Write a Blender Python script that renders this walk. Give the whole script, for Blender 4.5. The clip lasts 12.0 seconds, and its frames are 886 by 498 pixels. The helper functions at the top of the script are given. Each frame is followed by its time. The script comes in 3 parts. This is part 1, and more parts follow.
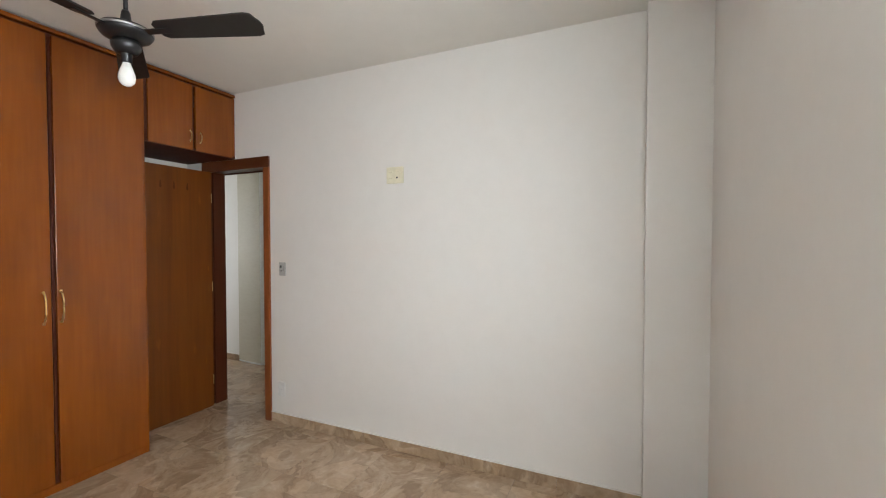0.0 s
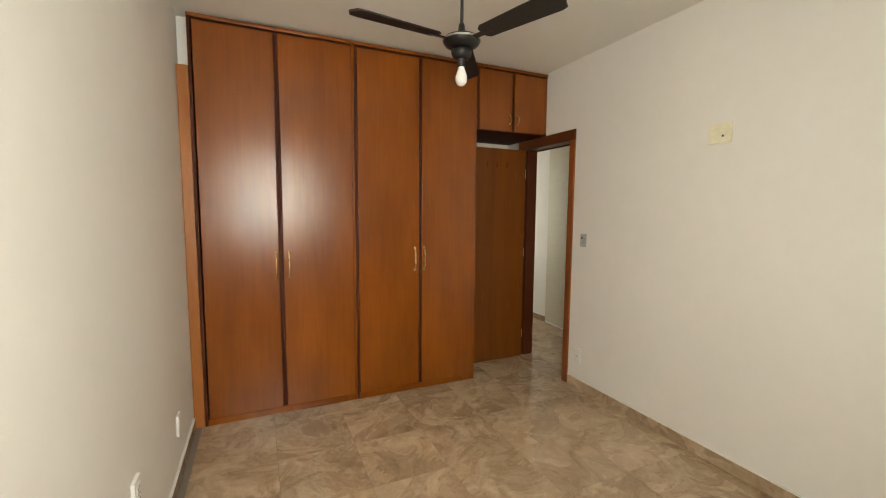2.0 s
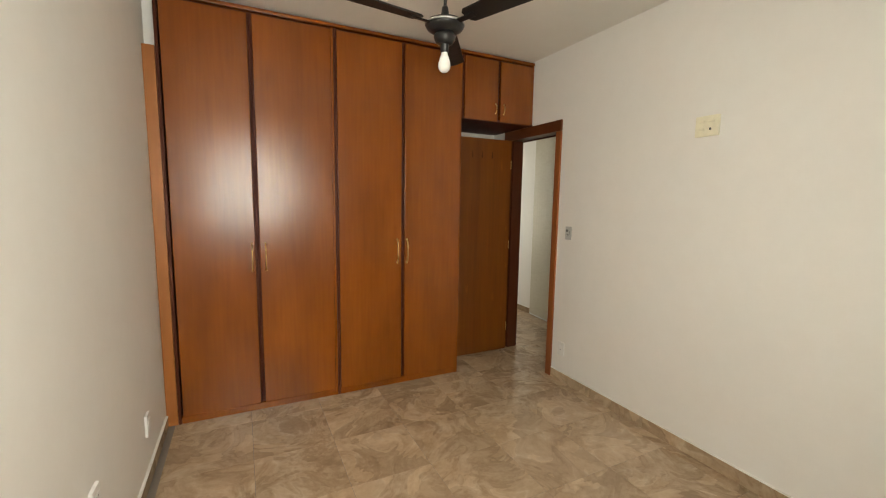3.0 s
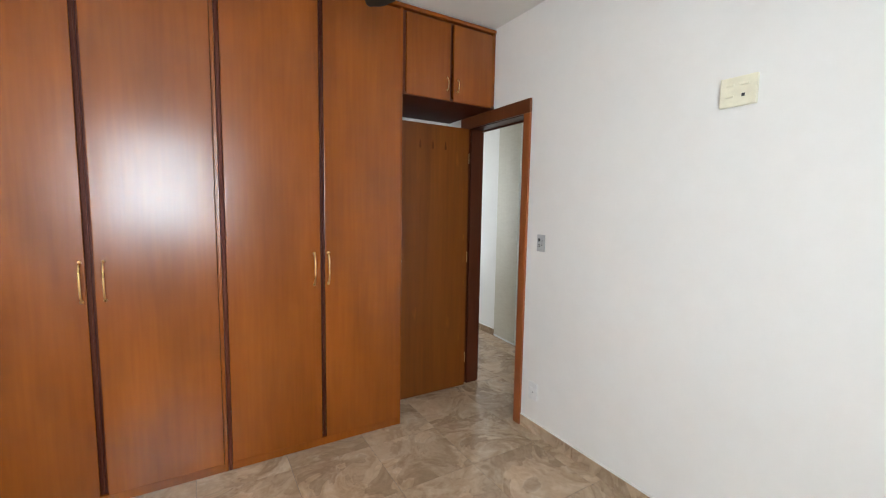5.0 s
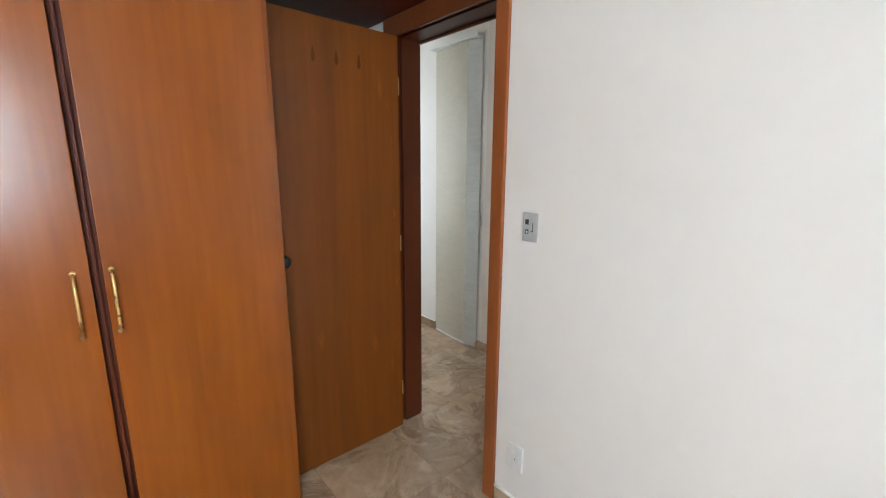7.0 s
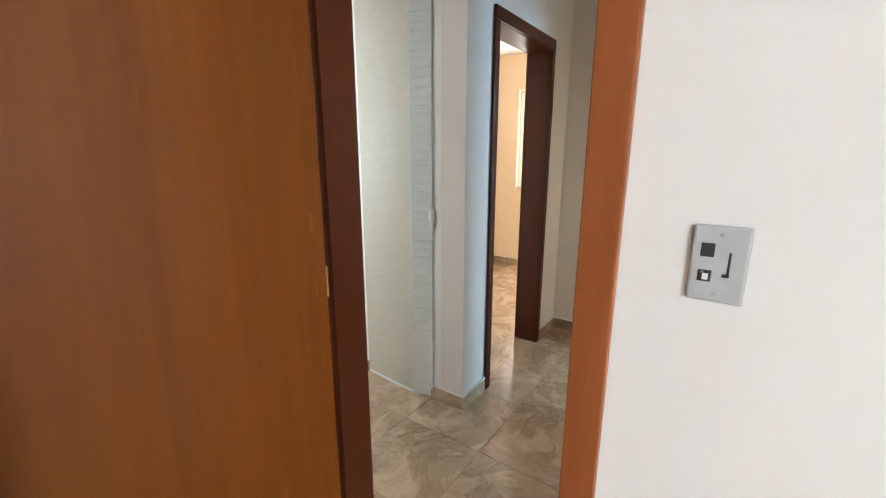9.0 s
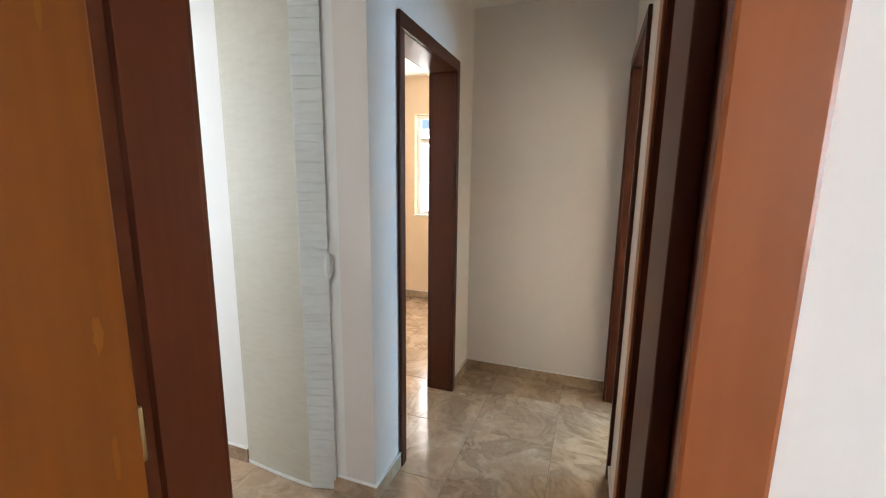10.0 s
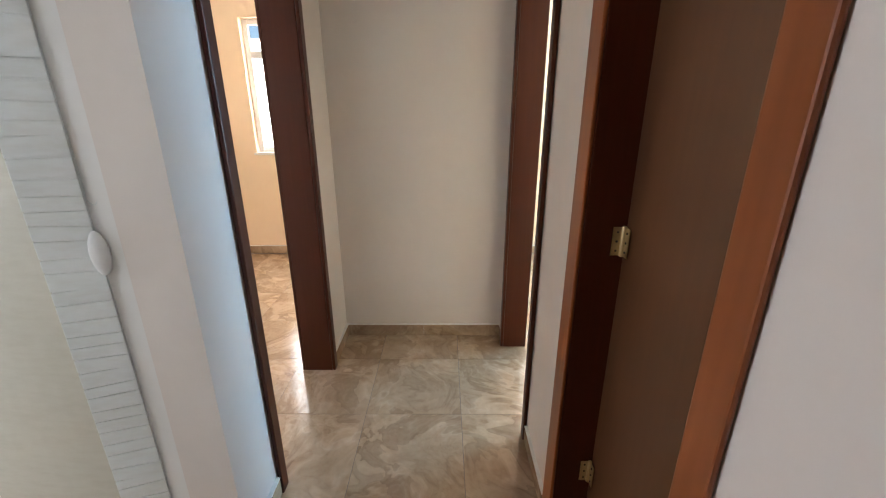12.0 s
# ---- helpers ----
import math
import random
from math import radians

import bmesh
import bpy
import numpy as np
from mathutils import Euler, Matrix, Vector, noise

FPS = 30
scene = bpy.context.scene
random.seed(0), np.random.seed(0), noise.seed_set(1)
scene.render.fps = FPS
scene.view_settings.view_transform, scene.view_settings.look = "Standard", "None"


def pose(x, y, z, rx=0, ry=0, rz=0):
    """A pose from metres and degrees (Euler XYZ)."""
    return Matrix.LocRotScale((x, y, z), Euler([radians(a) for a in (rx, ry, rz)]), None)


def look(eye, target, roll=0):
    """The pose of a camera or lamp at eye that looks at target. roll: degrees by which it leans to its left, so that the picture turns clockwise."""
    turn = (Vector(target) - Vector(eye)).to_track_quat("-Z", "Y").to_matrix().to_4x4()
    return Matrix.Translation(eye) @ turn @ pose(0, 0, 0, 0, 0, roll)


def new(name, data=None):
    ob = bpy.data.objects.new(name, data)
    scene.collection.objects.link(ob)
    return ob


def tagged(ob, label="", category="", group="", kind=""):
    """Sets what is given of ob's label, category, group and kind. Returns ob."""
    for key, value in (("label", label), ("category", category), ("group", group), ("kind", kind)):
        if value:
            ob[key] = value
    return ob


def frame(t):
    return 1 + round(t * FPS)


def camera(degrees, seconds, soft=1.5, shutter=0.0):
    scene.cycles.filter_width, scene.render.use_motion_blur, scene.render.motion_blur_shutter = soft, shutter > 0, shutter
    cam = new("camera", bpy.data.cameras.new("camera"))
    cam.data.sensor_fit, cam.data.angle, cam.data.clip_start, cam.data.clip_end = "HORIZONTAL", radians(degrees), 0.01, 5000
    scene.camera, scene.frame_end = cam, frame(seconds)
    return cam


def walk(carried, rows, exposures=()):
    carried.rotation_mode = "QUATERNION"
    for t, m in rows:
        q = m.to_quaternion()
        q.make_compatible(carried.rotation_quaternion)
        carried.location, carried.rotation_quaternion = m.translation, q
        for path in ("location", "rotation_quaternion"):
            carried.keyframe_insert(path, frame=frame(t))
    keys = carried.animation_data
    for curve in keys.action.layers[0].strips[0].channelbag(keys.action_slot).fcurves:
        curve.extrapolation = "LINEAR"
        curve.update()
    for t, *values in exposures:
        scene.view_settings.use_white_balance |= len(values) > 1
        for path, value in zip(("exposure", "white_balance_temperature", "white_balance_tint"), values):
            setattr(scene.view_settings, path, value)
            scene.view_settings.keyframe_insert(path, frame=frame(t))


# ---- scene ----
cam = camera(94.5, 12.0, soft=1.15)
PATH = [
    (0, (-2.454, -3.002, 1.474), (-0.627, -2.189, 1.426), 0.0),
    (0.5, (-2.395, -3.062, 1.476), (-0.848, -1.795, 1.449), 0.3),
    (1, (-2.393, -3.057, 1.472), (-1.217, -1.439, 1.428), 0.2),
    (1.5, (-2.39, -3.046, 1.468), (-1.456, -1.28, 1.365), 0.1),
    (2, (-2.396, -3.062, 1.467), (-1.578, -1.247, 1.281), 0.4),
    (2.5, (-2.381, -3.056, 1.472), (-1.531, -1.261, 1.241), 0.8),
    (2.7, (-2.373, -3.04, 1.486), (-1.49, -1.262, 1.247), 0.9),
    (4.3, (-2.057, -2.683, 1.441), (-1.251, -0.863, 1.248), 0.5),
    (4.5, (-2.005, -2.591, 1.449), (-1.148, -0.793, 1.267), 0.8),
    (5, (-1.83, -2.38, 1.437), (-0.807, -0.672, 1.243), 1.0),
    (5.5, (-1.705, -2.155, 1.445), (-0.551, -0.538, 1.216), 0.9),
    (6, (-1.513, -1.909, 1.437), (-0.303, -0.333, 1.205), 1.0),
    (6.5, (-1.374, -1.677, 1.453), (-0.159, -0.13, 1.091), 1.0),
    (6.7, (-1.31, -1.573, 1.457), (-0.062, -0.057, 1.08), 0.7),
    (8.5, (-0.824, -0.704, 1.391), (0.643, 0.562, 0.896), -0.1),
    (9, (-0.652, -0.517, 1.383), (0.941, 0.603, 0.925), 0.1),
    (9.5, (-0.476, -0.384, 1.39), (1.248, 0.543, 0.979), 0.5),
    (10, (-0.342, -0.256, 1.414), (1.51, 0.414, 1.067), 0.7),
    (10.5, (-0.268, -0.178, 1.413), (1.646, 0.287, 1.066), 0.6),
    (11, (-0.12, -0.162, 1.411), (1.784, 0.173, 0.899), 0.3),
    (11.5, (-0.022, -0.148, 1.381), (1.863, 0.103, 0.763), 0.2),
    (12, (0.137, -0.07, 1.37), (2.028, -0.061, 0.719), -0.1),
]
# seconds, stops, kelvin, tint
EXPO = [(0.0, -0.82, 6600, 9), (0.5, -0.60, 5900, 8), (1.0, -0.64, 5900, 6), (1.5, -0.84, 7000, 5), (2.0, -0.92, 8300, 6), (2.7, -0.92, 8300, 6), (4.3, -0.52, 6300, 7),
        (6.5, -0.30, 6200, 7), (8.3, 0.08, 6200, 7), (9.5, 0.20, 6300, 7), (10.0, 0.16, 6200, 9), (10.5, 0.40, 6500, 11), (11.0, 0.24, 6500, 11), (11.5, 0.10, 6400, 11), (12.0, 0.12, 6100, 11)]
POWER = (109, 44, 44, 9.5, 95, 27)
LD_X = (1.342, 2.058)
RD_X = (1.600, 2.297)
D2_X = (0.612, 1.138)
D2_TURN = 6
FAN = (-1.400, -1.070, 2.352)
FAN_ANGLES = (58, 188, 288)
FAN_PITCH = -11
LP = ((1.012, 0.858), (1.046, 0.748))   # lead post of the folding door, its two edges in plan
TILE_AT = (1.490, 0.078)

walk(cam, [(t, look(e, g, r)) for t, e, g, r in PATH], exposures=EXPO)

# ---- world and light ----
world = bpy.data.worlds.new("world")
scene.world = world
world.use_nodes = True
wn = world.node_tree.nodes
sky = wn.new("ShaderNodeTexSky")
sky.sky_type = "NISHITA"
sky.sun_disc = False
sky.sun_elevation, sky.sun_rotation = radians(52), radians(200)
wn["Background"].inputs["Strength"].default_value = 0.14
world.node_tree.links.new(sky.outputs["Color"], wn["Background"].inputs["Color"])

sun_data = bpy.data.lights.new("sun", "SUN")
sun_data.energy, sun_data.angle, sun_data.color = 3.0, radians(0.6), (1.0, 0.95, 0.87)
sun = new("sun", sun_data)
# sun_rotation 200 degrees, elevation 52 degrees
sun.matrix_world = look((0, 0, 10), (0.21, 0.58, 10 - 0.79))


def window_light(name, eye, target, w, h, power, colour):
    """Daylight of one window opening."""
    d = bpy.data.lights.new(name, "AREA")
    d.shape, d.size, d.size_y, d.energy, d.color = "RECTANGLE", w, h, power, colour
    o = new(name, d)
    o.matrix_world = look(eye, target)
    return o


# ---- plan, in metres ----
CEIL = 2.49
BED_CEIL = 2.690
XL = -2.832           # bedroom, wall with the two low sockets
YB = -3.39            # bedroom, window wall
WT = 0.145            # wall thickness
WS = 0.130            # thickness of the hall's south wall
YR, YL = -0.425, 0.552  # hall side walls
XE = 2.438            # hall end wall
XA = 1.055            # passage wall with the folding door
YP = 3.5              # far end of the passage
XO = 4.00             # outer wall with the far windows
DOOR_H = 2.075


window_light("bedroom_daylight", (-2.19, YB - 0.16, 1.66), (-1.60, 0.0, 0.40), 1.04, 1.10, POWER[0], (0.88, 0.94, 1.0))
window_light("far_room_daylight", (XO + 0.1, 1.225, 1.5), (0, 1.225, 1.2), 0.80, 1.1, POWER[1], (1.0, 0.94, 0.88))
window_light("second_room_daylight", (XO + 0.1, -1.45, 1.5), (0, -1.45, 1.2), 0.95, 1.1, POWER[2], (1.0, 0.88, 0.74))
# blue lamp of an assumed, unseen window; tints the hall's north wall
window_light("side_daylight", (3.2, -3.36, 1.55), (2.2, 0, 1.2), 1.15, 1.1, POWER[4], (0.40, 0.71, 1.0))
# lamps of two added, unseen windows that brighten the passage and hall walls
window_light("passage_daylight", (-0.04, 2.35, 1.55), (1.06, 2.25, 1.35), 1.16, 1.25, POWER[3], (0.94, 0.97, 1.0))
window_light("passage_end_daylight", (0.65, YP + 0.1, 1.55), (0.65, 0, 1.2), 0.85, 1.35, POWER[5], (0.96, 0.97, 1.0))


# ---- materials ----
def material(name):
    m = bpy.data.materials.new(name)
    m.use_nodes = True
    t = m.node_tree
    return m, t, t.nodes["Principled BSDF"]


def node(t, kind, **values):
    n = t.nodes.new(kind)
    for key, v in values.items():
        n.inputs[key].default_value = v
    return n


def coords(t, scale, offset=0.0):
    """Object coordinates, scaled, shifted by a random amount for each object."""
    tc = t.nodes.new("ShaderNodeTexCoord")
    mp = t.nodes.new("ShaderNodeMapping")
    mp.inputs["Scale"].default_value = scale
    t.links.new(tc.outputs["Object"], mp.inputs["Vector"])
    if offset:
        info = t.nodes.new("ShaderNodeObjectInfo")
        mul = t.nodes.new("ShaderNodeMath")
        mul.operation = "MULTIPLY"
        mul.inputs[1].default_value = offset
        t.links.new(info.outputs["Random"], mul.inputs[0])
        t.links.new(mul.outputs[0], mp.inputs["Location"])
    return mp.outputs["Vector"]


def ramp(t, fac, stops):
    r = t.nodes.new("ShaderNodeValToRGB")
    while len(r.color_ramp.elements) < len(stops):
        r.color_ramp.elements.new(0.5)
    for e, (p, c) in zip(r.color_ramp.elements, stops):
        e.position, e.color = p, (*c, 1)
    t.links.new(fac, r.inputs["Fac"])
    return r.outputs["Color"]


def mix(t, kind, fac, a, b):
    n = t.nodes.new("ShaderNodeMix")
    n.data_type, n.blend_type = "RGBA", kind
    if isinstance(fac, float):
        n.inputs[0].default_value = fac
    else:
        t.links.new(fac, n.inputs[0])
    for value, socket in ((a, n.inputs[6]), (b, n.inputs[7])):
        if isinstance(value, tuple):
            socket.default_value = (*value, 1)
        else:
            t.links.new(value, socket)
    return n.outputs[2]


def bump(t, bsdf, height, strength, distance):
    b = node(t, "ShaderNodeBump", Strength=strength, Distance=distance)
    t.links.new(height, b.inputs["Height"])
    t.links.new(b.outputs["Normal"], bsdf.inputs["Normal"])


def rough_range(t, bsdf, fac, lo, hi):
    mr = node(t, "ShaderNodeMapRange", **{"To Min": lo, "To Max": hi})
    t.links.new(fac, mr.inputs["Value"])
    t.links.new(mr.outputs["Result"], bsdf.inputs["Roughness"])


def wood(name, dark, light, rough=(0.28, 0.4), grain=(9, 9, 0.5), figure=(2.2, 2.2, 0.35), coat=0.0, marks=False, spec=0.36, contrast=1.0, wavy=0.0):
    """Varnished veneer: long fibres, a broad cloudy figure and pores, along z."""
    m, t, b = material(name)
    n1 = node(t, "ShaderNodeTexNoise", Scale=6.0, Detail=1.5, Roughness=0.5)
    t.links.new(coords(t, grain, 37.0), n1.inputs["Vector"])
    n2 = node(t, "ShaderNodeTexNoise", Scale=1.6, Detail=3.0, Roughness=0.5)
    t.links.new(coords(t, figure, 21.0), n2.inputs["Vector"])
    mid = tuple((x + y) / 2 for x, y in zip(dark, light))
    fibres = ramp(t, n1.outputs["Fac"], [(0.0, tuple((x + y) / 2 for x, y in zip(dark, mid))), (0.5, mid), (1.0, tuple((x + y) / 2 for x, y in zip(light, mid)))])
    cloud = ramp(t, n2.outputs["Fac"], [(0.5 - 0.28 / contrast, (0.74, 0.70, 0.65)), (0.5, (0.93, 0.92, 0.90)), (0.5 + 0.28 / contrast, (1.08, 1.10, 1.12))])
    col = mix(t, "MULTIPLY", 1.0, fibres, cloud)
    if marks:
        n3 = node(t, "ShaderNodeTexNoise", Scale=3.1, Detail=2.0, Roughness=0.4)
        t.links.new(coords(t, (6, 6, 1.3), 11.0), n3.inputs["Vector"])
        spots = ramp(t, n3.outputs["Fac"], [(0.68, (0, 0, 0)), (0.78, (0.35, 0.35, 0.35))])
        col = mix(t, "MIX", spots, col, tuple(c * 1.7 for c in light))
    t.links.new(col, b.inputs["Base Color"])
    rough_range(t, b, n2.outputs["Fac"], *rough)
    b.inputs["Coat Weight"].default_value = coat
    b.inputs["Specular IOR Level"].default_value = spec
    b.inputs["Coat Roughness"].default_value = 0.11
    if wavy:
        mixed = t.nodes.new("ShaderNodeMath")
        mixed.operation = "MULTIPLY_ADD"
        mixed.inputs[1].default_value = 6.0
        t.links.new(n2.outputs["Fac"], mixed.inputs[0])
        t.links.new(n1.outputs["Fac"], mixed.inputs[2])
        bump(t, b, mixed.outputs[0], wavy, 0.001)
    else:
        bump(t, b, n1.outputs["Fac"], 0.05, 0.001)
    return m


def plaster(name, colour, stain=0.975, rough=0.7, relief=0.10):
    """Rolled emulsion paint: orange-peel relief and faint broad unevenness."""
    m, t, b = material(name)
    v = coords(t, (1, 1, 1))
    n1 = node(t, "ShaderNodeTexNoise", Scale=0.9, Detail=5.0, Roughness=0.6)
    n2 = node(t, "ShaderNodeTexNoise", Scale=140.0, Detail=3.0, Roughness=0.6)
    n3 = node(t, "ShaderNodeTexNoise", Scale=9.0, Detail=6.0, Roughness=0.7)
    for n in (n1, n2, n3):
        t.links.new(v, n.inputs["Vector"])
    broad = ramp(t, n1.outputs["Fac"], [(0.35, tuple(c * stain for c in colour)), (0.65, colour)])
    fine = ramp(t, n3.outputs["Fac"], [(0.38, (0.985, 0.984, 0.982)), (0.6, (1, 1, 1))])
    t.links.new(mix(t, "MULTIPLY", 1.0, broad, fine), b.inputs["Base Color"])
    b.inputs["Roughness"].default_value = rough
    add = t.nodes.new("ShaderNodeMath")
    add.operation = "MULTIPLY_ADD"
    add.inputs[1].default_value = 0.35
    t.links.new(n2.outputs["Fac"], add.inputs[0])
    t.links.new(n3.outputs["Fac"], add.inputs[2])
    bump(t, b, add.outputs[0], relief, 0.004)
    return m


def stone(name, rough=0.13):
    """Glazed porcelain with beige-brown swirls and pale veins, its drawing shifted from tile to tile."""
    m, t, b = material(name)
    v = coords(t, (1, 1, 1), 43.0)
    warp = node(t, "ShaderNodeTexNoise", Scale=2.6, Detail=3.0, Roughness=0.55, Distortion=1.6)
    t.links.new(v, warp.inputs["Vector"])
    shift = mix(t, "LINEAR_LIGHT", 0.32, v, warp.outputs["Color"])
    n1 = node(t, "ShaderNodeTexNoise", Scale=2.6, Detail=6.0, Roughness=0.6, Distortion=1.2)
    t.links.new(shift, n1.inputs["Vector"])
    cells = node(t, "ShaderNodeTexVoronoi", Scale=5.0)
    edges = node(t, "ShaderNodeTexVoronoi", Scale=5.0)
    edges.feature = "DISTANCE_TO_EDGE"
    n2 = node(t, "ShaderNodeTexNoise", Scale=38.0, Detail=4.0, Roughness=0.6)
    n3 = node(t, "ShaderNodeTexNoise", Scale=4.5, Detail=3.0, Roughness=0.6)
    for n, src in ((cells, shift), (edges, shift), (n2, v), (n3, v)):
        t.links.new(src, n.inputs["Vector"])
    base = ramp(t, n1.outputs["Fac"], [(0.28, STONE[0]), (0.44, STONE[1]), (0.56, STONE[2]), (0.72, STONE[3])])
    patch = ramp(t, cells.outputs["Color"], [(0.2, (0.87, 0.85, 0.82)), (0.5, (1.03, 1.03, 1.02)), (0.8, (1.18, 1.17, 1.14))])
    base = mix(t, "MULTIPLY", 1.0, base, patch)
    line = ramp(t, edges.outputs["Distance"], [(0.0, (0.8, 0.8, 0.8)), (0.07, (0.4, 0.4, 0.4)), (0.22, (0, 0, 0))])
    some = ramp(t, n3.outputs["Fac"], [(0.46, (0, 0, 0)), (0.62, (0.48, 0.48, 0.48))])
    others = ramp(t, n3.outputs["Fac"], [(0.38, (0.5, 0.5, 0.5)), (0.48, (0, 0, 0))])
    col = mix(t, "MIX", mix(t, "MULTIPLY", 1.0, line, some), base, STONE[5])
    col = mix(t, "MIX", mix(t, "MULTIPLY", 1.0, line, others), col, STONE[4])
    grain = ramp(t, n2.outputs["Fac"], [(0.35, (0.92, 0.91, 0.90)), (0.6, (1, 1, 1))])
    t.links.new(mix(t, "MULTIPLY", 1.0, col, grain), b.inputs["Base Color"])
    b.inputs["Specular IOR Level"].default_value = 0.55
    rough_range(t, b, n1.outputs["Fac"], rough, rough + 0.06)
    bump(t, b, n1.outputs["Fac"], 0.02, 0.001)
    return m


def plain(name, colour, rough=0.5, metal=0.0, wear=0.9, scale=25.0):
    """A smooth made surface with slight smudges."""
    m, t, b = material(name)
    n = node(t, "ShaderNodeTexNoise", Scale=scale, Detail=4.0, Roughness=0.6)
    t.links.new(coords(t, (1, 1, 1), 9.0), n.inputs["Vector"])
    t.links.new(ramp(t, n.outputs["Fac"], [(0.35, tuple(c * wear for c in colour)), (0.65, colour)]), b.inputs["Base Color"])
    rough_range(t, b, n.outputs["Fac"], rough * 0.85, rough * 1.15)
    b.inputs["Metallic"].default_value = metal
    return m


STONE = [(0.285, 0.190, 0.118), (0.365, 0.258, 0.168), (0.440, 0.322, 0.220), (0.500, 0.382, 0.272), (0.62, 0.50, 0.375), (0.225, 0.147, 0.090)]
WALL = plaster("wall_paint", (0.80, 0.785, 0.755))
# white paint with the warm bounced light of the hall put into its colour
WALL_HALL = plaster("hall_paint_warm_bounce", (0.75, 0.685, 0.63))
WALL_PEACH = plaster("peach_paint", (0.83, 0.66, 0.47))
CEILING = plaster("ceiling_paint", (0.78, 0.76, 0.71), stain=0.95)
TILE = stone("porcelain")
SKIRT = stone("porcelain_skirting", 0.2)
GROUT = plain("grout", (0.20, 0.165, 0.135), 0.8)
CAULK = plain("white_caulk", (0.80, 0.78, 0.74), 0.6)
WARDROBE = wood("cedar_veneer", (0.145, 0.0322, 0.0025), (0.252, 0.0665, 0.006), rough=(0.195, 0.265), coat=0.0, spec=0.48, wavy=0.30, figure=(2.4, 2.4, 0.8), contrast=1.3)
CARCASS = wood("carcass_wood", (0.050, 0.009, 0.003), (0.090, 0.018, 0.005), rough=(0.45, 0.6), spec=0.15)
LEAF = wood("door_veneer", (0.100, 0.0245, 0.0018), (0.184, 0.0515, 0.0041), rough=(0.34, 0.46), spec=0.30, marks=True, figure=(6, 6, 0.28), contrast=1.5)
WORN = wood("worn_veneer", (0.150, 0.045, 0.0045), (0.235, 0.080, 0.011), rough=(0.45, 0.55), spec=0.25)
MARK = wood("darkened_veneer", (0.060, 0.013, 0.0012), (0.105, 0.026, 0.0026), rough=(0.4, 0.5), spec=0.25)
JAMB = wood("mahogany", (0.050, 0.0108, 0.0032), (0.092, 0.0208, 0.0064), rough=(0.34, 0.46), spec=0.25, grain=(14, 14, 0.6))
CASING = wood("red_casing_wood", (0.200, 0.052, 0.013), (0.330, 0.100, 0.029), rough=(0.3, 0.42), marks=True, figure=(9, 9, 1.2), contrast=1.3)
STRIP = wood("light_strip_wood", (0.26, 0.085, 0.020), (0.40, 0.150, 0.042), rough=(0.3, 0.42))
DARK_CASING = wood("dark_red_head_casing", (0.085, 0.022, 0.007), (0.150, 0.042, 0.013), rough=(0.3, 0.42), spec=0.3)
BROWN_LEAF = wood("brown_veneer", (0.072, 0.026, 0.0095), (0.125, 0.049, 0.0185), rough=(0.30, 0.38), spec=0.65)
GOLD = plain("brass", (0.80, 0.56, 0.22), 0.28, 1.0)
OLD_BRASS = plain("pale_brass", (0.72, 0.60, 0.34), 0.34, 1.0)
BLACK = plain("black_metal", (0.016, 0.016, 0.017), 0.32, 0.2)
BLADE = plain("black_lacquer", (0.013, 0.011, 0.010), 0.55)
DARK_GREY = plain("dark_slot", (0.03, 0.03, 0.032), 0.5)
BULB = plain("bulb_glass", (0.86, 0.85, 0.82), 0.22)
PLASTIC = plain("white_plastic", (0.80, 0.80, 0.79), 0.38)
GREY_PLASTIC = plain("grey_plastic", (0.46, 0.47, 0.47), 0.4)
CREAM_PLASTIC = plain("cream_plastic", (0.82, 0.78, 0.61), 0.4)


def ribbed_pvc(name, colour):
    """Embossed plastic with fine uneven cross ribs."""
    m, t, b = material(name)
    n1 = node(t, "ShaderNodeTexNoise", Scale=1.0, Detail=4.0, Roughness=0.6)
    t.links.new(coords(t, (14, 14, 55)), n1.inputs["Vector"])
    n2 = node(t, "ShaderNodeTexNoise", Scale=1.3, Detail=4.0, Roughness=0.6)
    t.links.new(coords(t, (1, 1, 1)), n2.inputs["Vector"])
    fine = ramp(t, n1.outputs["Fac"], [(0.3, (0.93, 0.92, 0.90)), (0.6, (1, 1, 1))])
    broad = ramp(t, n2.outputs["Fac"], [(0.35, tuple(c * 0.93 for c in colour)), (0.65, colour)])
    t.links.new(mix(t, "MULTIPLY", 1.0, broad, fine), b.inputs["Base Color"])
    b.inputs["Roughness"].default_value = 0.5
    bump(t, b, n1.outputs["Fac"], 0.16, 0.002)
    return m


PVC = ribbed_pvc("white_pvc", (0.80, 0.83, 0.82))
PVC_CREAM = ribbed_pvc("cream_pvc", (0.55, 0.52, 0.43))
ALU = plain("white_aluminium", (0.80, 0.78, 0.76), 0.35)
STEEL = plain("steel", (0.45, 0.45, 0.45), 0.35, 0.9)


def glass_material():
    m, t, b = material("window_glass")
    b.inputs["Base Color"].default_value = (0.96, 0.98, 0.98, 1)
    b.inputs["Transmission Weight"].default_value = 1.0
    b.inputs["Roughness"].default_value = 0.0
    b.inputs["IOR"].default_value = 1.02
    return m


GLASS = glass_material()


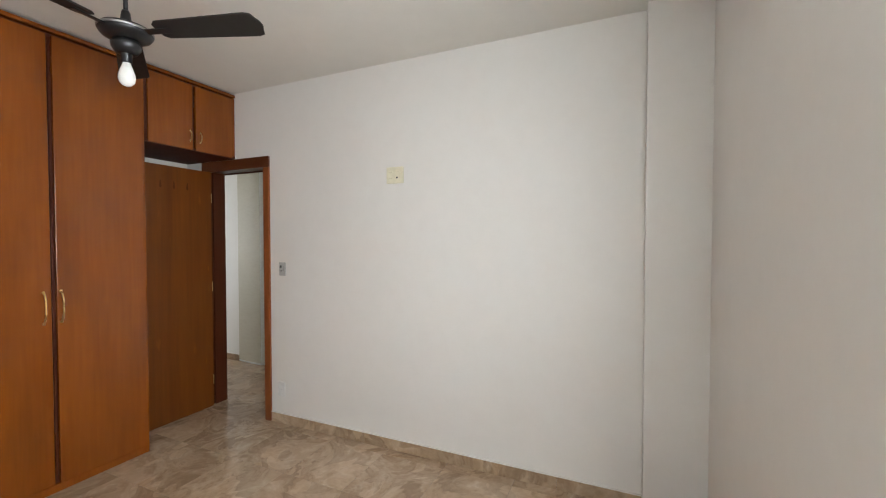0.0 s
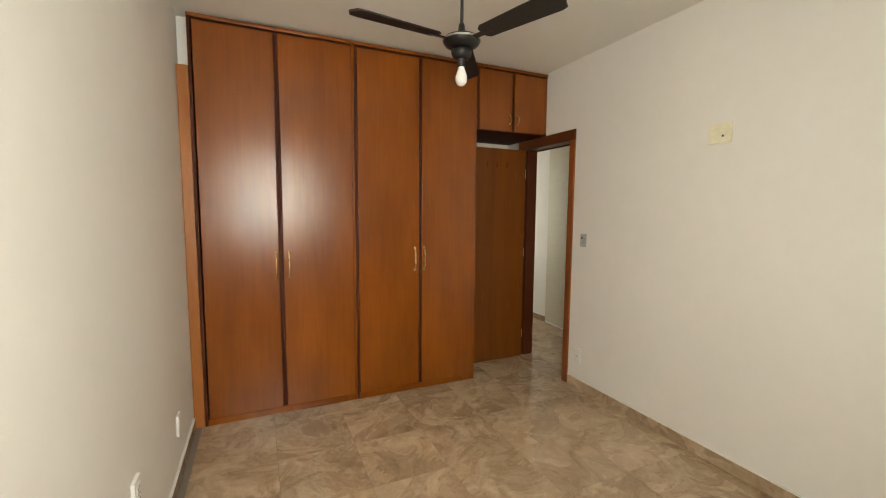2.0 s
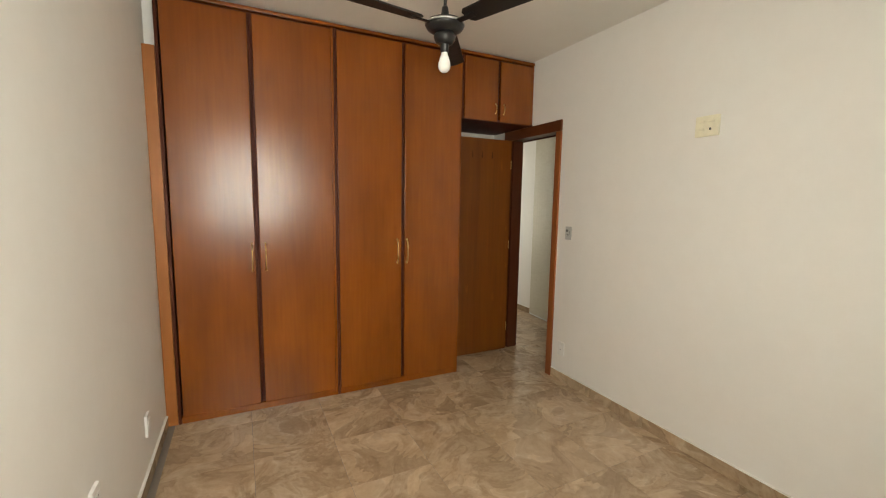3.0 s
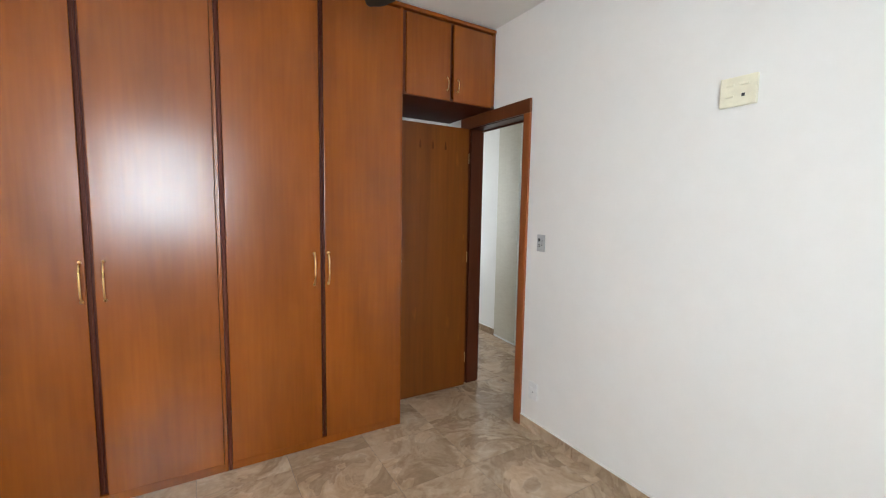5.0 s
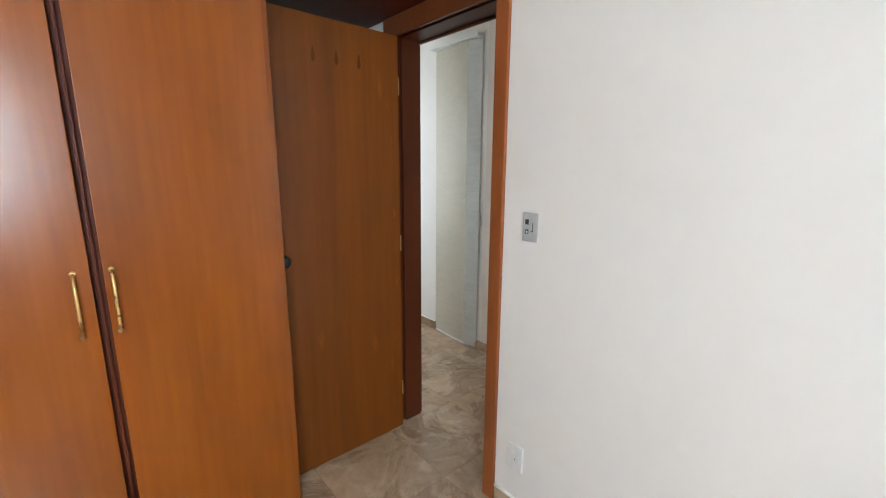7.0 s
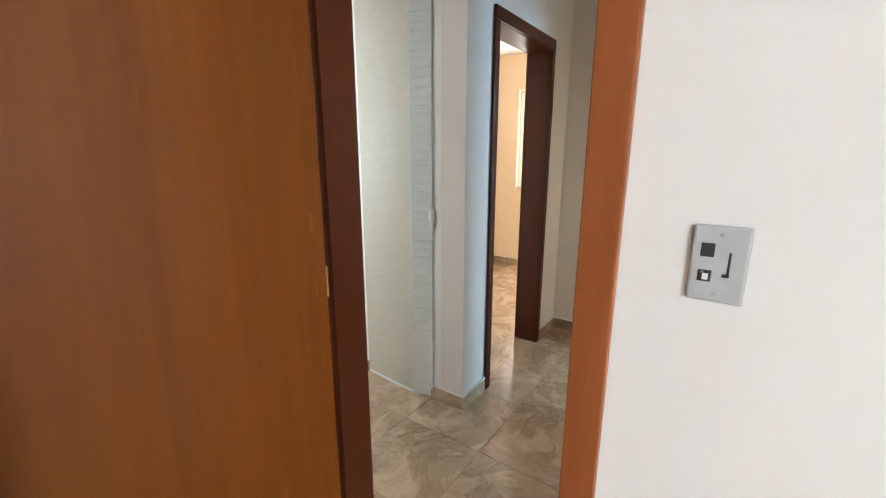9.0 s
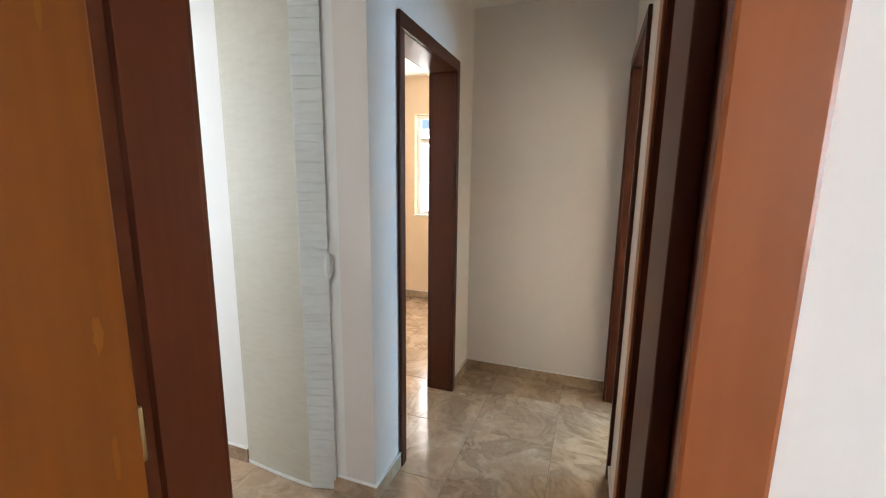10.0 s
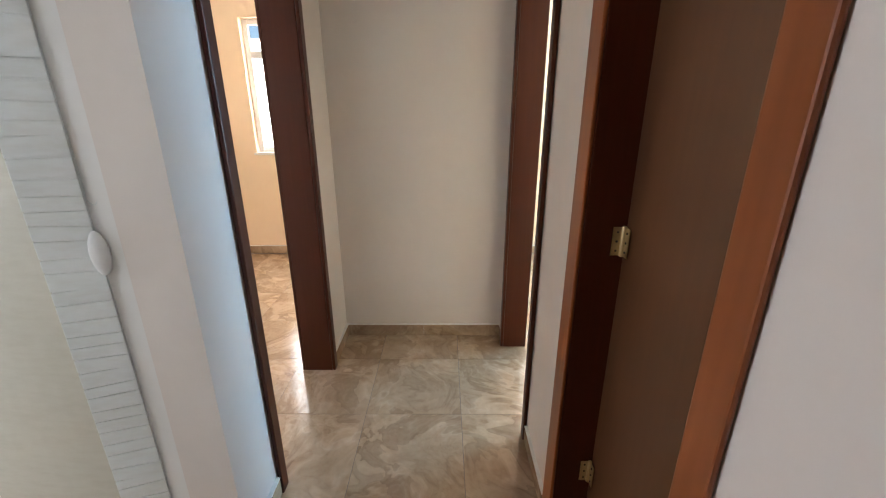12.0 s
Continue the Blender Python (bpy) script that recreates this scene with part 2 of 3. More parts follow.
# ---- mesh helpers ----
def box(bm, x0, x1, y0, y1, z0, z1, bevel=0.0):
    r = bmesh.ops.create_cube(bm, size=1.0)
    vs = r["verts"]
    bmesh.ops.scale(bm, vec=(x1 - x0, y1 - y0, z1 - z0), verts=vs)
    bmesh.ops.translate(bm, vec=((x0 + x1) / 2, (y0 + y1) / 2, (z0 + z1) / 2), verts=vs)
    if bevel:
        es = list({e for v in vs for e in v.link_edges})
        bmesh.ops.bevel(bm, geom=es, offset=bevel, segments=2, profile=0.6, affect="EDGES")


def mesh_object(name, bm, mat, smooth=False):
    me = bpy.data.meshes.new(name)
    bm.normal_update()
    bm.to_mesh(me)
    bm.free()
    if smooth:
        for p in me.polygons:
            p.use_smooth = True
    me.materials.append(mat)
    return new(name, me)


def part(name, bm, mat, parent, label="", smooth=False):
    ob = mesh_object(name, bm, mat, smooth)
    ob.parent = parent
    if label:
        tagged(ob, label)
    return ob


def box_part(name, mat, parent, x0, x1, y0, y1, z0, z1, bevel=0.002, label=""):
    bm = bmesh.new()
    box(bm, x0, x1, y0, y1, z0, z1, bevel)
    return part(name, bm, mat, parent, label)


def thing(name, label, category, group="", kind=""):
    return tagged(new(name), label, category, group, kind)


def structure(name, bm, mat, label, category):
    return tagged(mesh_object(name, bm, mat), label, category, "", "structure")


def lathe(bm, profile, axis_at=(0, 0), steps=28):
    """Turn (radius, z) pairs about a vertical axis."""
    rings = []
    for r, z in profile:
        rings.append([bm.verts.new((axis_at[0] + r * math.cos(2 * math.pi * i / steps), axis_at[1] + r * math.sin(2 * math.pi * i / steps), z)) for i in range(steps)])
    for a, b in zip(rings, rings[1:]):
        for i in range(steps):
            j = (i + 1) % steps
            bm.faces.new((a[i], a[j], b[j], b[i]))
    for ring, flip in ((rings[0], True), (rings[-1], False)):
        bm.faces.new(ring[::-1] if flip else ring)


def tube(bm, points, radius, steps=10):
    """A round bar along a line of points."""
    pts = [Vector(p) for p in points]
    rings = []
    for i, p in enumerate(pts):
        d = (pts[min(i + 1, len(pts) - 1)] - pts[max(i - 1, 0)]).normalized()
        u = d.orthogonal().normalized() if abs(d.x) > 0.9 else d.cross(Vector((1, 0, 0))).normalized()
        w = d.cross(u)
        rings.append([bm.verts.new(p + radius * (math.cos(a) * u + math.sin(a) * w)) for a in (2 * math.pi * k / steps for k in range(steps))])
    for a, b in zip(rings, rings[1:]):
        for i in range(steps):
            j = (i + 1) % steps
            bm.faces.new((a[i], a[j], b[j], b[i]))
    bm.faces.new(rings[0][::-1])
    bm.faces.new(rings[-1])


def wall_y(name, x0, x1, y0, y1, openings, mat, label, top=2.95):
    """A wall along y between x0 and x1, with openings (y0, y1, z0, z1) through it."""
    bm = bmesh.new()
    at = y0
    for a, b, lo, hi in sorted(openings):
        if a > at:
            box(bm, x0, x1, at, a, 0, top)
        if lo > 0:
            box(bm, x0, x1, a, b, 0, lo)
        box(bm, x0, x1, a, b, hi, top)
        at = b
    if y1 > at:
        box(bm, x0, x1, at, y1, 0, top)
    return structure(name, bm, mat, label, "wall")


def wall_x(name, x0, x1, y0, y1, openings, mat, label, top=2.95):
    bm = bmesh.new()
    at = x0
    for a, b, lo, hi in sorted(openings):
        if a > at:
            box(bm, at, a, y0, y1, 0, top)
        if lo > 0:
            box(bm, a, b, y0, y1, 0, lo)
        box(bm, a, b, y0, y1, hi, top)
        at = b
    if x1 > at:
        box(bm, at, x1, y0, y1, 0, top)
    return structure(name, bm, mat, label, "wall")


# ---- large structure ----
BD = (-0.367, 0.377)   # bedroom door, rough opening along y
LD = LD_X              # far room door, along x
RD = RD_X              # second room door, along x
D2 = D2_X              # closed door, along x
HALL_DOOR = 2.02
OPEN_H = DOOR_H + 0.03
wall_y("wall_west", XL - 0.15, XL, YB - 0.15, 0.62, [], WALL, "white painted plaster bedroom wall with low sockets")
wall_x("wall_south", XL, WT, YB - 0.15, YB, [(-2.73, -1.65, 1.10, 2.24)], WALL, "white painted plaster wall with the bedroom window")
wall_y("wall_east", 0, WT, YB, YP, [(BD[0], BD[1], 0, OPEN_H), (1.75, 2.95, 0.9, 2.2)], WALL, "white painted bedroom wall with an open doorway")
wall_x("wall_north", XL - 0.15, 0, 0.62, 0.77, [], WALL, "white painted wall behind the built-in wardrobe")
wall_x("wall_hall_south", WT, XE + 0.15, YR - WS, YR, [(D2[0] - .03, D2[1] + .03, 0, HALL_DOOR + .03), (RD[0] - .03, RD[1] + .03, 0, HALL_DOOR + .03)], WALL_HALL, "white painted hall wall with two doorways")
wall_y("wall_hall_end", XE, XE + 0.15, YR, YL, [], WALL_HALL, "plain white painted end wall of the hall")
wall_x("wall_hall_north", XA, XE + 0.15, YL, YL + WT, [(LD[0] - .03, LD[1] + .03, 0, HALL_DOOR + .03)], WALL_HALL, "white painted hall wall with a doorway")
wall_y("wall_passage", XA, XA + 0.24, YL + WT, YP, [(0.765, 1.245, 0, 2.365)], WALL, "white painted passage wall with a folding door")
wall_y("wall_niche", XA + 0.12, XA + 0.24, 0.765, 1.245, [], WALL, "plain wall behind the folding door", 2.365)
wall_x("wall_passage_end", WT, XA, YP, YP + 0.15, [(0.2, 1.0, 0.9, 2.3)], WALL, "white wall with an added window at the passage end")
wall_y("wall_outer", XO, XO + 0.15, -3.4, YP, [(0.80, 1.665, 0.98, 2.09), (-1.93, -0.97, 0.97, 2.075)], WALL_PEACH, "peach painted outer wall with two windows")
wall_x("wall_far_north", XA + 0.24, XO, 2.9, 3.05, [], WALL_PEACH, "peach painted wall of the far room")
wall_x("wall_far_south", XE + 0.15, XO, YL - 0.05, YL + WT, [], WALL_PEACH, "peach painted wall of the far room")
wall_x("wall_second_north", XE + 0.15, XO, YR - WS, YR, [], WALL_PEACH, "peach painted wall of the second room")
wall_x("wall_second_south", WT, XO, -3.4, -3.25, [(2.60, 3.80, 0.95, 2.15)], WALL_PEACH, "peach painted wall of the second room")
wall_y("wall_second_west", 1.33, 1.42, -3.25, YR - WS, [], WALL_PEACH, "peach painted partition wall")

bm = bmesh.new()
box(bm, -0.085, 0.001, YB - 0.01, -3.097, 0, 2.95, 0.004)
structure("pillar", bm, WALL, "white painted plaster pillar in the bedroom corner", "pillar")

bm = bmesh.new()
box(bm, WT * 0.5, XO + 0.15, YB - 0.15, YP + 0.15, CEIL, CEIL + 0.3)
structure("ceiling_hall", bm, CEILING, "off-white painted plaster hall ceiling", "ceiling")

bm = bmesh.new()
box(bm, XL - 0.15, WT * 0.5 - 0.002, YB - 0.15, YP + 0.15, BED_CEIL, BED_CEIL + 0.3)
structure("ceiling", bm, CEILING, "off-white painted plaster bedroom ceiling", "ceiling")

bm = bmesh.new()
box(bm, XL - 0.15, XO + 0.15, YB - 0.15, YP + 0.15, -0.15, -0.0015)
floor = structure("floor", bm, GROUT, "glossy beige-brown swirled porcelain tile floor", "floor")

bm = bmesh.new()
box(bm, -400, 400, -400, 400, -4.2, -4.0)
GROUND = plain("ground", (0.22, 0.20, 0.17), 0.9)
structure("ground", bm, GROUND, "pale dusty ground far below the windows", "ground")


# skirting: stone strip with a thin white bead on top
def skirting(pieces, label):
    sk = thing("baseboard", label, "baseboard", "", "structure")
    for x0, x1, y0, y1 in pieces:
        box_part("skirting_tile", SKIRT, sk, x0, x1, y0, y1, 0, 0.075, 0.001)
        lng = 0.0015
        bm = bmesh.new()
        box(bm, x0 - lng, x1 + lng, y0 - lng, y1 + lng, 0.0751, 0.080, 0.001)
        part("caulk_bead", bm, CAULK, sk, "thin white caulk bead")
    return sk


def run(a, b, step):
    n = max(1, round((b - a) / step))
    return [(a + (b - a) * i / n + 0.001, a + (b - a) * (i + 1) / n - 0.001) for i in range(n)]


SK = 0.012
skirting([(-SK, 0, a, b) for a, b in run(-3.097, -0.392, 0.45)], "beige stone skirting along the bedroom wall")
skirting([(XL, XL + SK, a, b) for a, b in run(YB, -0.004, 0.45)], "beige stone skirting under the low sockets")
skirting([(a, b, YB, YB + SK) for a, b in run(XL + SK, -0.086, 0.45)], "beige stone skirting under the window")
skirting([(XE - SK, XE, a, b) for a, b in run(YR + SK, YL - SK, 0.48)], "beige stone skirting at the hall end")
skirting([(a, b, YL - SK, YL) for a, b in [(XA - SK, LD[0] - 0.052), (LD[1] + 0.052, XE)]], "beige stone skirting beside the doorway")
skirting([(XA - SK, XA, YL, 0.762)], "beige stone skirting on the wall end")
skirting([(XA - SK, XA, a, b) for a, b in run(1.262, YP, 0.45)], "beige stone skirting along the passage")
skirting([(WT, WT + SK, a, b) for a, b in run(0.405, YP, 0.45)], "beige stone skirting along the passage")
skirting([(a, b, YR, YR + SK) for a, b in [(WT + 0.02, D2[0] - 0.072), (D2[1] + 0.088, RD[0] - 0.047), (RD[1] + 0.047, XE)]], "beige stone skirting between the hall doors")
skirting([(XO - SK, XO, a, b) for a, b in run(-3.25, 2.9, 0.45)], "beige stone skirting under the far windows")
skirting([(a, b, 2.9 - SK, 2.9) for a, b in run(XA + 0.24, XO, 0.45)], "beige stone skirting in the far room")


# ---- door frames ----
def door_frame(name, across, faces, opening, height, jamb, casings, label, axis):
    """Jambs, head, stop and casings round an opening. axis: 'y' or 'x', along which the opening is measured."""
    fr = thing(name, label, "door frame", "", "structure")
    a, b = opening
    lo, hi = faces

    def put(nm, mat, u0, u1, v0, v1, z0, z1, bev=0.003, lab=""):
        if axis == "y":
            return box_part(nm, mat, fr, v0, v1, u0, u1, z0, z1, bev, lab)
        return box_part(nm, mat, fr, u0, u1, v0, v1, z0, z1, bev, lab)

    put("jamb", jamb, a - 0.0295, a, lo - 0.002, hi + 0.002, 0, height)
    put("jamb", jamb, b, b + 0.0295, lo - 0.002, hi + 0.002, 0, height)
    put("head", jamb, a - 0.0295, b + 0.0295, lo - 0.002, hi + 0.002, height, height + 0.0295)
    if across:
        s0, s1 = across
        put("stop", jamb, a, a + 0.019, s0, s1, 0, height - 0.012, 0.002)
        put("stop", jamb, b - 0.016, b, s0, s1, 0, height - 0.012, 0.002)
        put("stop", jamb, a, b, s0, s1, height - 0.012, height, 0.002)
    lip = 0.008 if axis == "y" else 0.0
    for v0, v1, mat, u_lo, u_hi in casings:
        put("casing", mat, u_lo, a + lip - 0.001, v0, v1, 0, height - lip * 3 + 0.001, 0.004)
        put("casing", mat, b - lip + 0.001, u_hi, v0, v1, 0, height - lip * 3 + 0.001, 0.004)
        # head casing of the bedroom doorway is darker than the side casings
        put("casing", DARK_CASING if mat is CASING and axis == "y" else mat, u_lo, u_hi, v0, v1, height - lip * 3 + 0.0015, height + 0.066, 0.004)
    return fr


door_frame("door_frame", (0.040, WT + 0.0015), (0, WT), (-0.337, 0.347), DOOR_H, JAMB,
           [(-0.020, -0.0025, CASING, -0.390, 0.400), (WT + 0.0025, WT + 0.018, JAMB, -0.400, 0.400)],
           "reddish brown wooden frame of the bedroom doorway", "y")
door_frame("door_frame", None, (YL, YL + WT), LD, HALL_DOOR, JAMB,
           [(YL - 0.018, YL - 0.0025, JAMB, LD[0] - 0.05, LD[1] + 0.05), (YL + WT + 0.0025, YL + WT + 0.018, JAMB, LD[0] - 0.05, LD[1] + 0.05)],
           "dark mahogany frame of the far room doorway", "x")
door_frame("door_frame", None, (YR - WS, YR), RD, HALL_DOOR, JAMB,
           [(YR + 0.0025, YR + 0.018, JAMB, RD[0] - 0.045, RD[1] + 0.045)],
           "dark mahogany frame of the second room doorway", "x")
door_frame("door_frame", None, (YR - WS, YR), D2, HALL_DOOR, JAMB,
           [(YR + 0.0025, YR + 0.012, CASING, D2[0] - 0.070, D2[1] + 0.085), (YR - WS - 0.018, YR - WS - 0.0025, CASING, D2[0] - 0.07, D2[1] + 0.07)],
           "brown wooden frame of the ajar hall door", "x")


# ---- doors ----
def hinge(parent, origin, along, out, z, mat=OLD_BRASS):
    """A butt hinge at a corner: one plate lies along, one lies out, with a knuckle and screws."""
    o, a, b = Vector((*origin, 0)), Vector((*along, 0)), Vector((*out, 0))
    bm = bmesh.new()
    for d, side in ((a, b), (b, a)):
        r = bmesh.ops.create_cube(bm, size=1.0)
        for v in r["verts"]:
            c = v.co.copy()
            v.co = o + d * (0.017 + 0.026 * c.x) + side * (0.0018 * (c.y + 0.3)) + Vector((0, 0, z + 0.076 * c.z))
    h = part("hinge", bm, mat, parent, "pale brass butt hinge")
    bm = bmesh.new()
    lathe(bm, [(0.0055, z - 0.04), (0.0062, z - 0.038), (0.0062, z + 0.038), (0.0055, z + 0.04)], (o.x + 0.003 * (a.x + b.x), o.y + 0.003 * (a.y + b.y)), 12)
    part("knuckle", bm, mat, h, "", True)
    bm = bmesh.new()
    for dz in (-0.025, 0.0, 0.025):
        for d, side in ((a, b), (b, a)):
            r = bmesh.ops.create_uvsphere(bm, u_segments=8, v_segments=5, radius=0.0032)
            bmesh.ops.translate(bm, vec=o + d * 0.018 + side * 0.0012 + Vector((0, 0, z + dz)), verts=r["verts"])
    part("screw", bm, DARK_GREY, h, "dark screw heads")
    return h


# bedroom leaf, folded back under the upper cabinet
door = thing("door_1", "open ochre-brown veneered flush door under the upper cabinet", "door", "", "structure")
LEAF_Y = 0.300
box_part("leaf", LEAF, door, -0.662, -0.005, LEAF_Y, LEAF_Y + 0.035, 0.008, 2.055, 0.003)
for z in (0.24, 1.06, 1.83):
    hinge(door, (-0.0035, LEAF_Y + 0.001), (0, 1), (0.0, 1), z)
bm = bmesh.new()
lathe(bm, [(0.026, 0.0), (0.027, 0.004), (0.020, 0.008), (0.011, 0.012), (0.011, 0.026), (0.021, 0.032), (0.0265, 0.042), (0.0265, 0.052), (0.022, 0.060), (0.010, 0.063)], (0, 0), 24)
bmesh.ops.transform(bm, matrix=pose(-0.624, LEAF_Y, 1.060, 90, 0, 0), verts=bm.verts)
part("door_knob", bm, BLACK, door, "black round metal door knob", True)
bm = bmesh.new()
lathe(bm, [(0.022, 0.0), (0.0225, 0.004), (0.019, 0.008), (0.014, 0.010), (0.012, 0.014)], (0, 0), 24)
bmesh.ops.transform(bm, matrix=pose(-0.629, LEAF_Y, 1.003, 90, 0, 0), verts=bm.verts)
plate_k = part("keyhole_plate", bm, BLACK, door, "dark round keyhole rose", True)
bm = bmesh.new()
box(bm, -0.631, -0.627, LEAF_Y - 0.0160, LEAF_Y - 0.013, 0.995, 1.009, 0.001)
part("key_slot", bm, GOLD, plate_k)
# pale worn patches along the hinge edge
for k, cz in enumerate((0.42, 0.86, 1.05, 1.22, 1.58, 1.74)):
    bm = bmesh.new()
    cx, rx, rz = -0.030 - 0.045 * random.random(), 0.003 + 0.004 * random.random(), 0.018 + 0.022 * random.random()
    ring = [bm.verts.new((cx + rx * (0.7 + 0.5 * random.random()) * math.cos(a), LEAF_Y - 0.0004, cz + rz * (0.7 + 0.5 * random.random()) * math.sin(a))) for a in [i * math.pi / 8 for i in range(16)]]
    bm.faces.new(ring)
    part("worn_patch", bm, WORN, door, "pale worn patch in the varnish")
# ghost marks of three removed hooks
for x in (-0.432, -0.327, -0.218):
    bm = bmesh.new()
    for dz, r in ((0.0, 0.011), (-0.012, 0.013), (0.014, 0.008), (0.026, 0.005)):
        c = bmesh.ops.create_circle(bm, cap_ends=True, segments=14, radius=r)
        bmesh.ops.scale(bm, vec=(0.7, 1.3, 1), verts=c["verts"])
        bmesh.ops.transform(bm, matrix=pose(x, LEAF_Y - 0.0006 - 0.00004 * r * 1000 * 0.1, 1.905 + dz, 90, 0, 0), verts=c["verts"])
    part("hook_mark", bm, MARK, door, "dark mark left by a removed hook")

# ajar brown leaf in the hall
door = thing("door_2", "nearly closed brown varnished flush hall door", "door", "", "structure")
bm = bmesh.new()
w2 = D2[1] - D2[0] - 0.006
box(bm, -w2, 0, -0.035, 0, 0.008, HALL_DOOR - 0.005, 0.002)
bmesh.ops.transform(bm, matrix=pose(D2[1] - 0.003, YR - WS + 0.025, 0, 0, 0, D2_TURN), verts=bm.verts)
part("leaf", bm, BROWN_LEAF, door)
for z in (0.285, 1.047, 1.80):
    hinge(door, (D2[1] - 0.002, YR - WS + 0.028), (0, 1), (-1, 0), z)


# ---- windows ----
def window(name, x0, x1, y0, y1, z0, z1, transom, axis, label):
    """An aluminium window with a transom light, two casements and a sill. axis: along which it runs."""
    win = thing(name, label, "window", "", "structure")

    def put(nm, mat, u0, u1, v0, v1, a, b, parent=win, bev=0.003):
        if axis == "y":
            return box_part(nm, mat, parent, v0, v1, u0, u1, a, b, bev)
        return box_part(nm, mat, parent, u0, u1, v0, v1, a, b, bev)

    u0, u1, v0, v1 = (y0, y1, x0, x1) if axis == "y" else (x0, x1, y0, y1)
    f = 0.045
    put("frame", ALU, u0, u0 + f, v0, v1, z0, z1)
    put("frame", ALU, u1 - f, u1, v0, v1, z0, z1)
    put("frame", ALU, u0 + f + .001, u1 - f - .001, v0, v1, z1 - f, z1)
    put("frame", ALU, u0 + f + .001, u1 - f - .001, v0, v1, z0, z0 + f)
    put("transom", ALU, u0 + f + .001, u1 - f - .001, v0, v1, transom - 0.03, transom + 0.03)
    mid, vm = (u0 + u1) / 2, (v0 + v1) / 2
    put("mullion", ALU, mid - 0.03, mid + 0.03, v0 + .002, v1 - .002, z0 + f + .001, transom - 0.031)
    for a, b, c, d in ((u0 + f, mid - 0.03, z0 + f, transom - 0.03), (mid + 0.03, u1 - f, z0 + f, transom - 0.03), (u0 + f, u1 - f, transom + 0.03, z1 - f)):
        p = put("pane", GLASS, a + .001, b - .001, vm - 0.002, vm + 0.002, c + .001, d - .001, win, 0)
        p.visible_shadow = False
    return win


win = window("window_1", -2.725, -1.655, YB - 0.075, YB - 0.035, 1.105, 2.235, 1.86, "x", "white aluminium bedroom window with a top light")
box_part("window_sill", ALU, win, -2.75, -1.63, YB - 0.15, YB + 0.015, 1.1015 - 0.02, 1.1015, 0.004)
win = window("window_2", XO + 0.05, XO + 0.09, 0.805, 1.660, 0.985, 2.085, 1.81, "y", "white aluminium window with a top light in the far room")
box_part("window_sill", ALU, win, XO - 0.02, XO + 0.15, 0.78, 1.685, 0.962, 0.9825, 0.004)
win = window("window_3", XO + 0.05, XO + 0.09, -1.925, -0.975, 0.975, 2.070, 1.81, "y", "white aluminium window with a top light in the second room")
box_part("window_sill", ALU, win, XO - 0.02, XO + 0.15, -1.95, -0.95, 0.952, 0.9725, 0.004)
# assumed window, out of view, added for the blue light in the hall
win = window("added_window_5", 2.605, 3.795, -3.36, -3.32, 0.955, 2.145, 1.85, "x", "assumed white aluminium side window of the second room, out of view")
# added windows, never in view: openings for the two passage lamps
win = window("added_window_4", 0.05, 0.09, 1.755, 2.945, 0.905, 2.195, 1.85, "y", "added white aluminium window in the passage wall, out of view")
win = window("added_window_6", 0.205, 0.995, YP + 0.05, YP + 0.09, 0.905, 2.295, 1.9, "x", "added white aluminium window at the passage end, out of view")


# ---- bedroom ----
def bow_handle(parent, x, y, z0, z1, out=0.026, r=0.0042):
    """A bowed brass pull with flared feet."""
    bm = bmesh.new()
    n = 14
    pts = []
    for i in range(n + 1):
        s = i / n
        pts.append((x, y - out * (1 - (2 * s - 1) ** 4) - 0.001, z0 + (z1 - z0) * s))
    tube(bm, pts, r)
    h = part("handle", bm, GOLD, parent, "bowed brass pull", True)
    for z in (z0, z1):
        bm = bmesh.new()
        lathe(bm, [(r * 1.9, 0), (r * 1.7, 0.002), (r * 1.1, 0.005)], (0, 0), 12)
        bmesh.ops.transform(bm, matrix=pose(x, y, z, 90, 0, 0), verts=bm.verts)
        part("foot", bm, GOLD, h, "", True)
    return h


def door_panel(parent, x0, x1, z0, z1):
    return box_part("door", WARDROBE, parent, x0, x1, 0.0, 0.020, z0, z1, 0.003)


W_TOP = 2.652


def wardrobe_unit(x0, x1, doors, handles, label):
    wd = thing("wardrobe", label, "wardrobe", "built-in wardrobe units")
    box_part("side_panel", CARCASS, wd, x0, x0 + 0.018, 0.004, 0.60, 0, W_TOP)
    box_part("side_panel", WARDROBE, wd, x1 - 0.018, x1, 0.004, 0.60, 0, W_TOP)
    box_part("top_panel", CARCASS, wd, x0 + 0.0185, x1 - 0.0185, 0.024, 0.60, W_TOP - 0.02, W_TOP)
    box_part("back_panel", CARCASS, wd, x0 + 0.0185, x1 - 0.0185, 0.594, 0.60, 0.06, W_TOP - 0.021)
    box_part("plinth", WARDROBE, wd, x0 + 0.0185, x1 - 0.0185, 0.006, 0.024, 0, 0.046)
    box_part("bottom_panel", CARCASS, wd, x0 + 0.0185, x1 - 0.0185, 0.0245, 0.593, 0.04, 0.058)
    for a, b in zip(doors, doors[1:]):
        if a[1] < b[0]:
            box_part("divider", CARCASS, wd, a[1] - 0.008, b[0] + 0.008, 0.0215, 0.12, 0.0585, W_TOP - 0.021, 0.001)
            box_part("finger_strip", CARCASS, wd, (a[1] + b[0]) / 2 - 0.004, (a[1] + b[0]) / 2 + 0.004, 0.010, 0.0212, 0.060, W_TOP - 0.03, 0.002)
    for (a, b), hx in zip(doors, handles):
        d = door_panel(wd, a, b, 0.049, 2.637)
        bow_handle(d, hx, 0.0, 0.992, 1.172)
    return wd


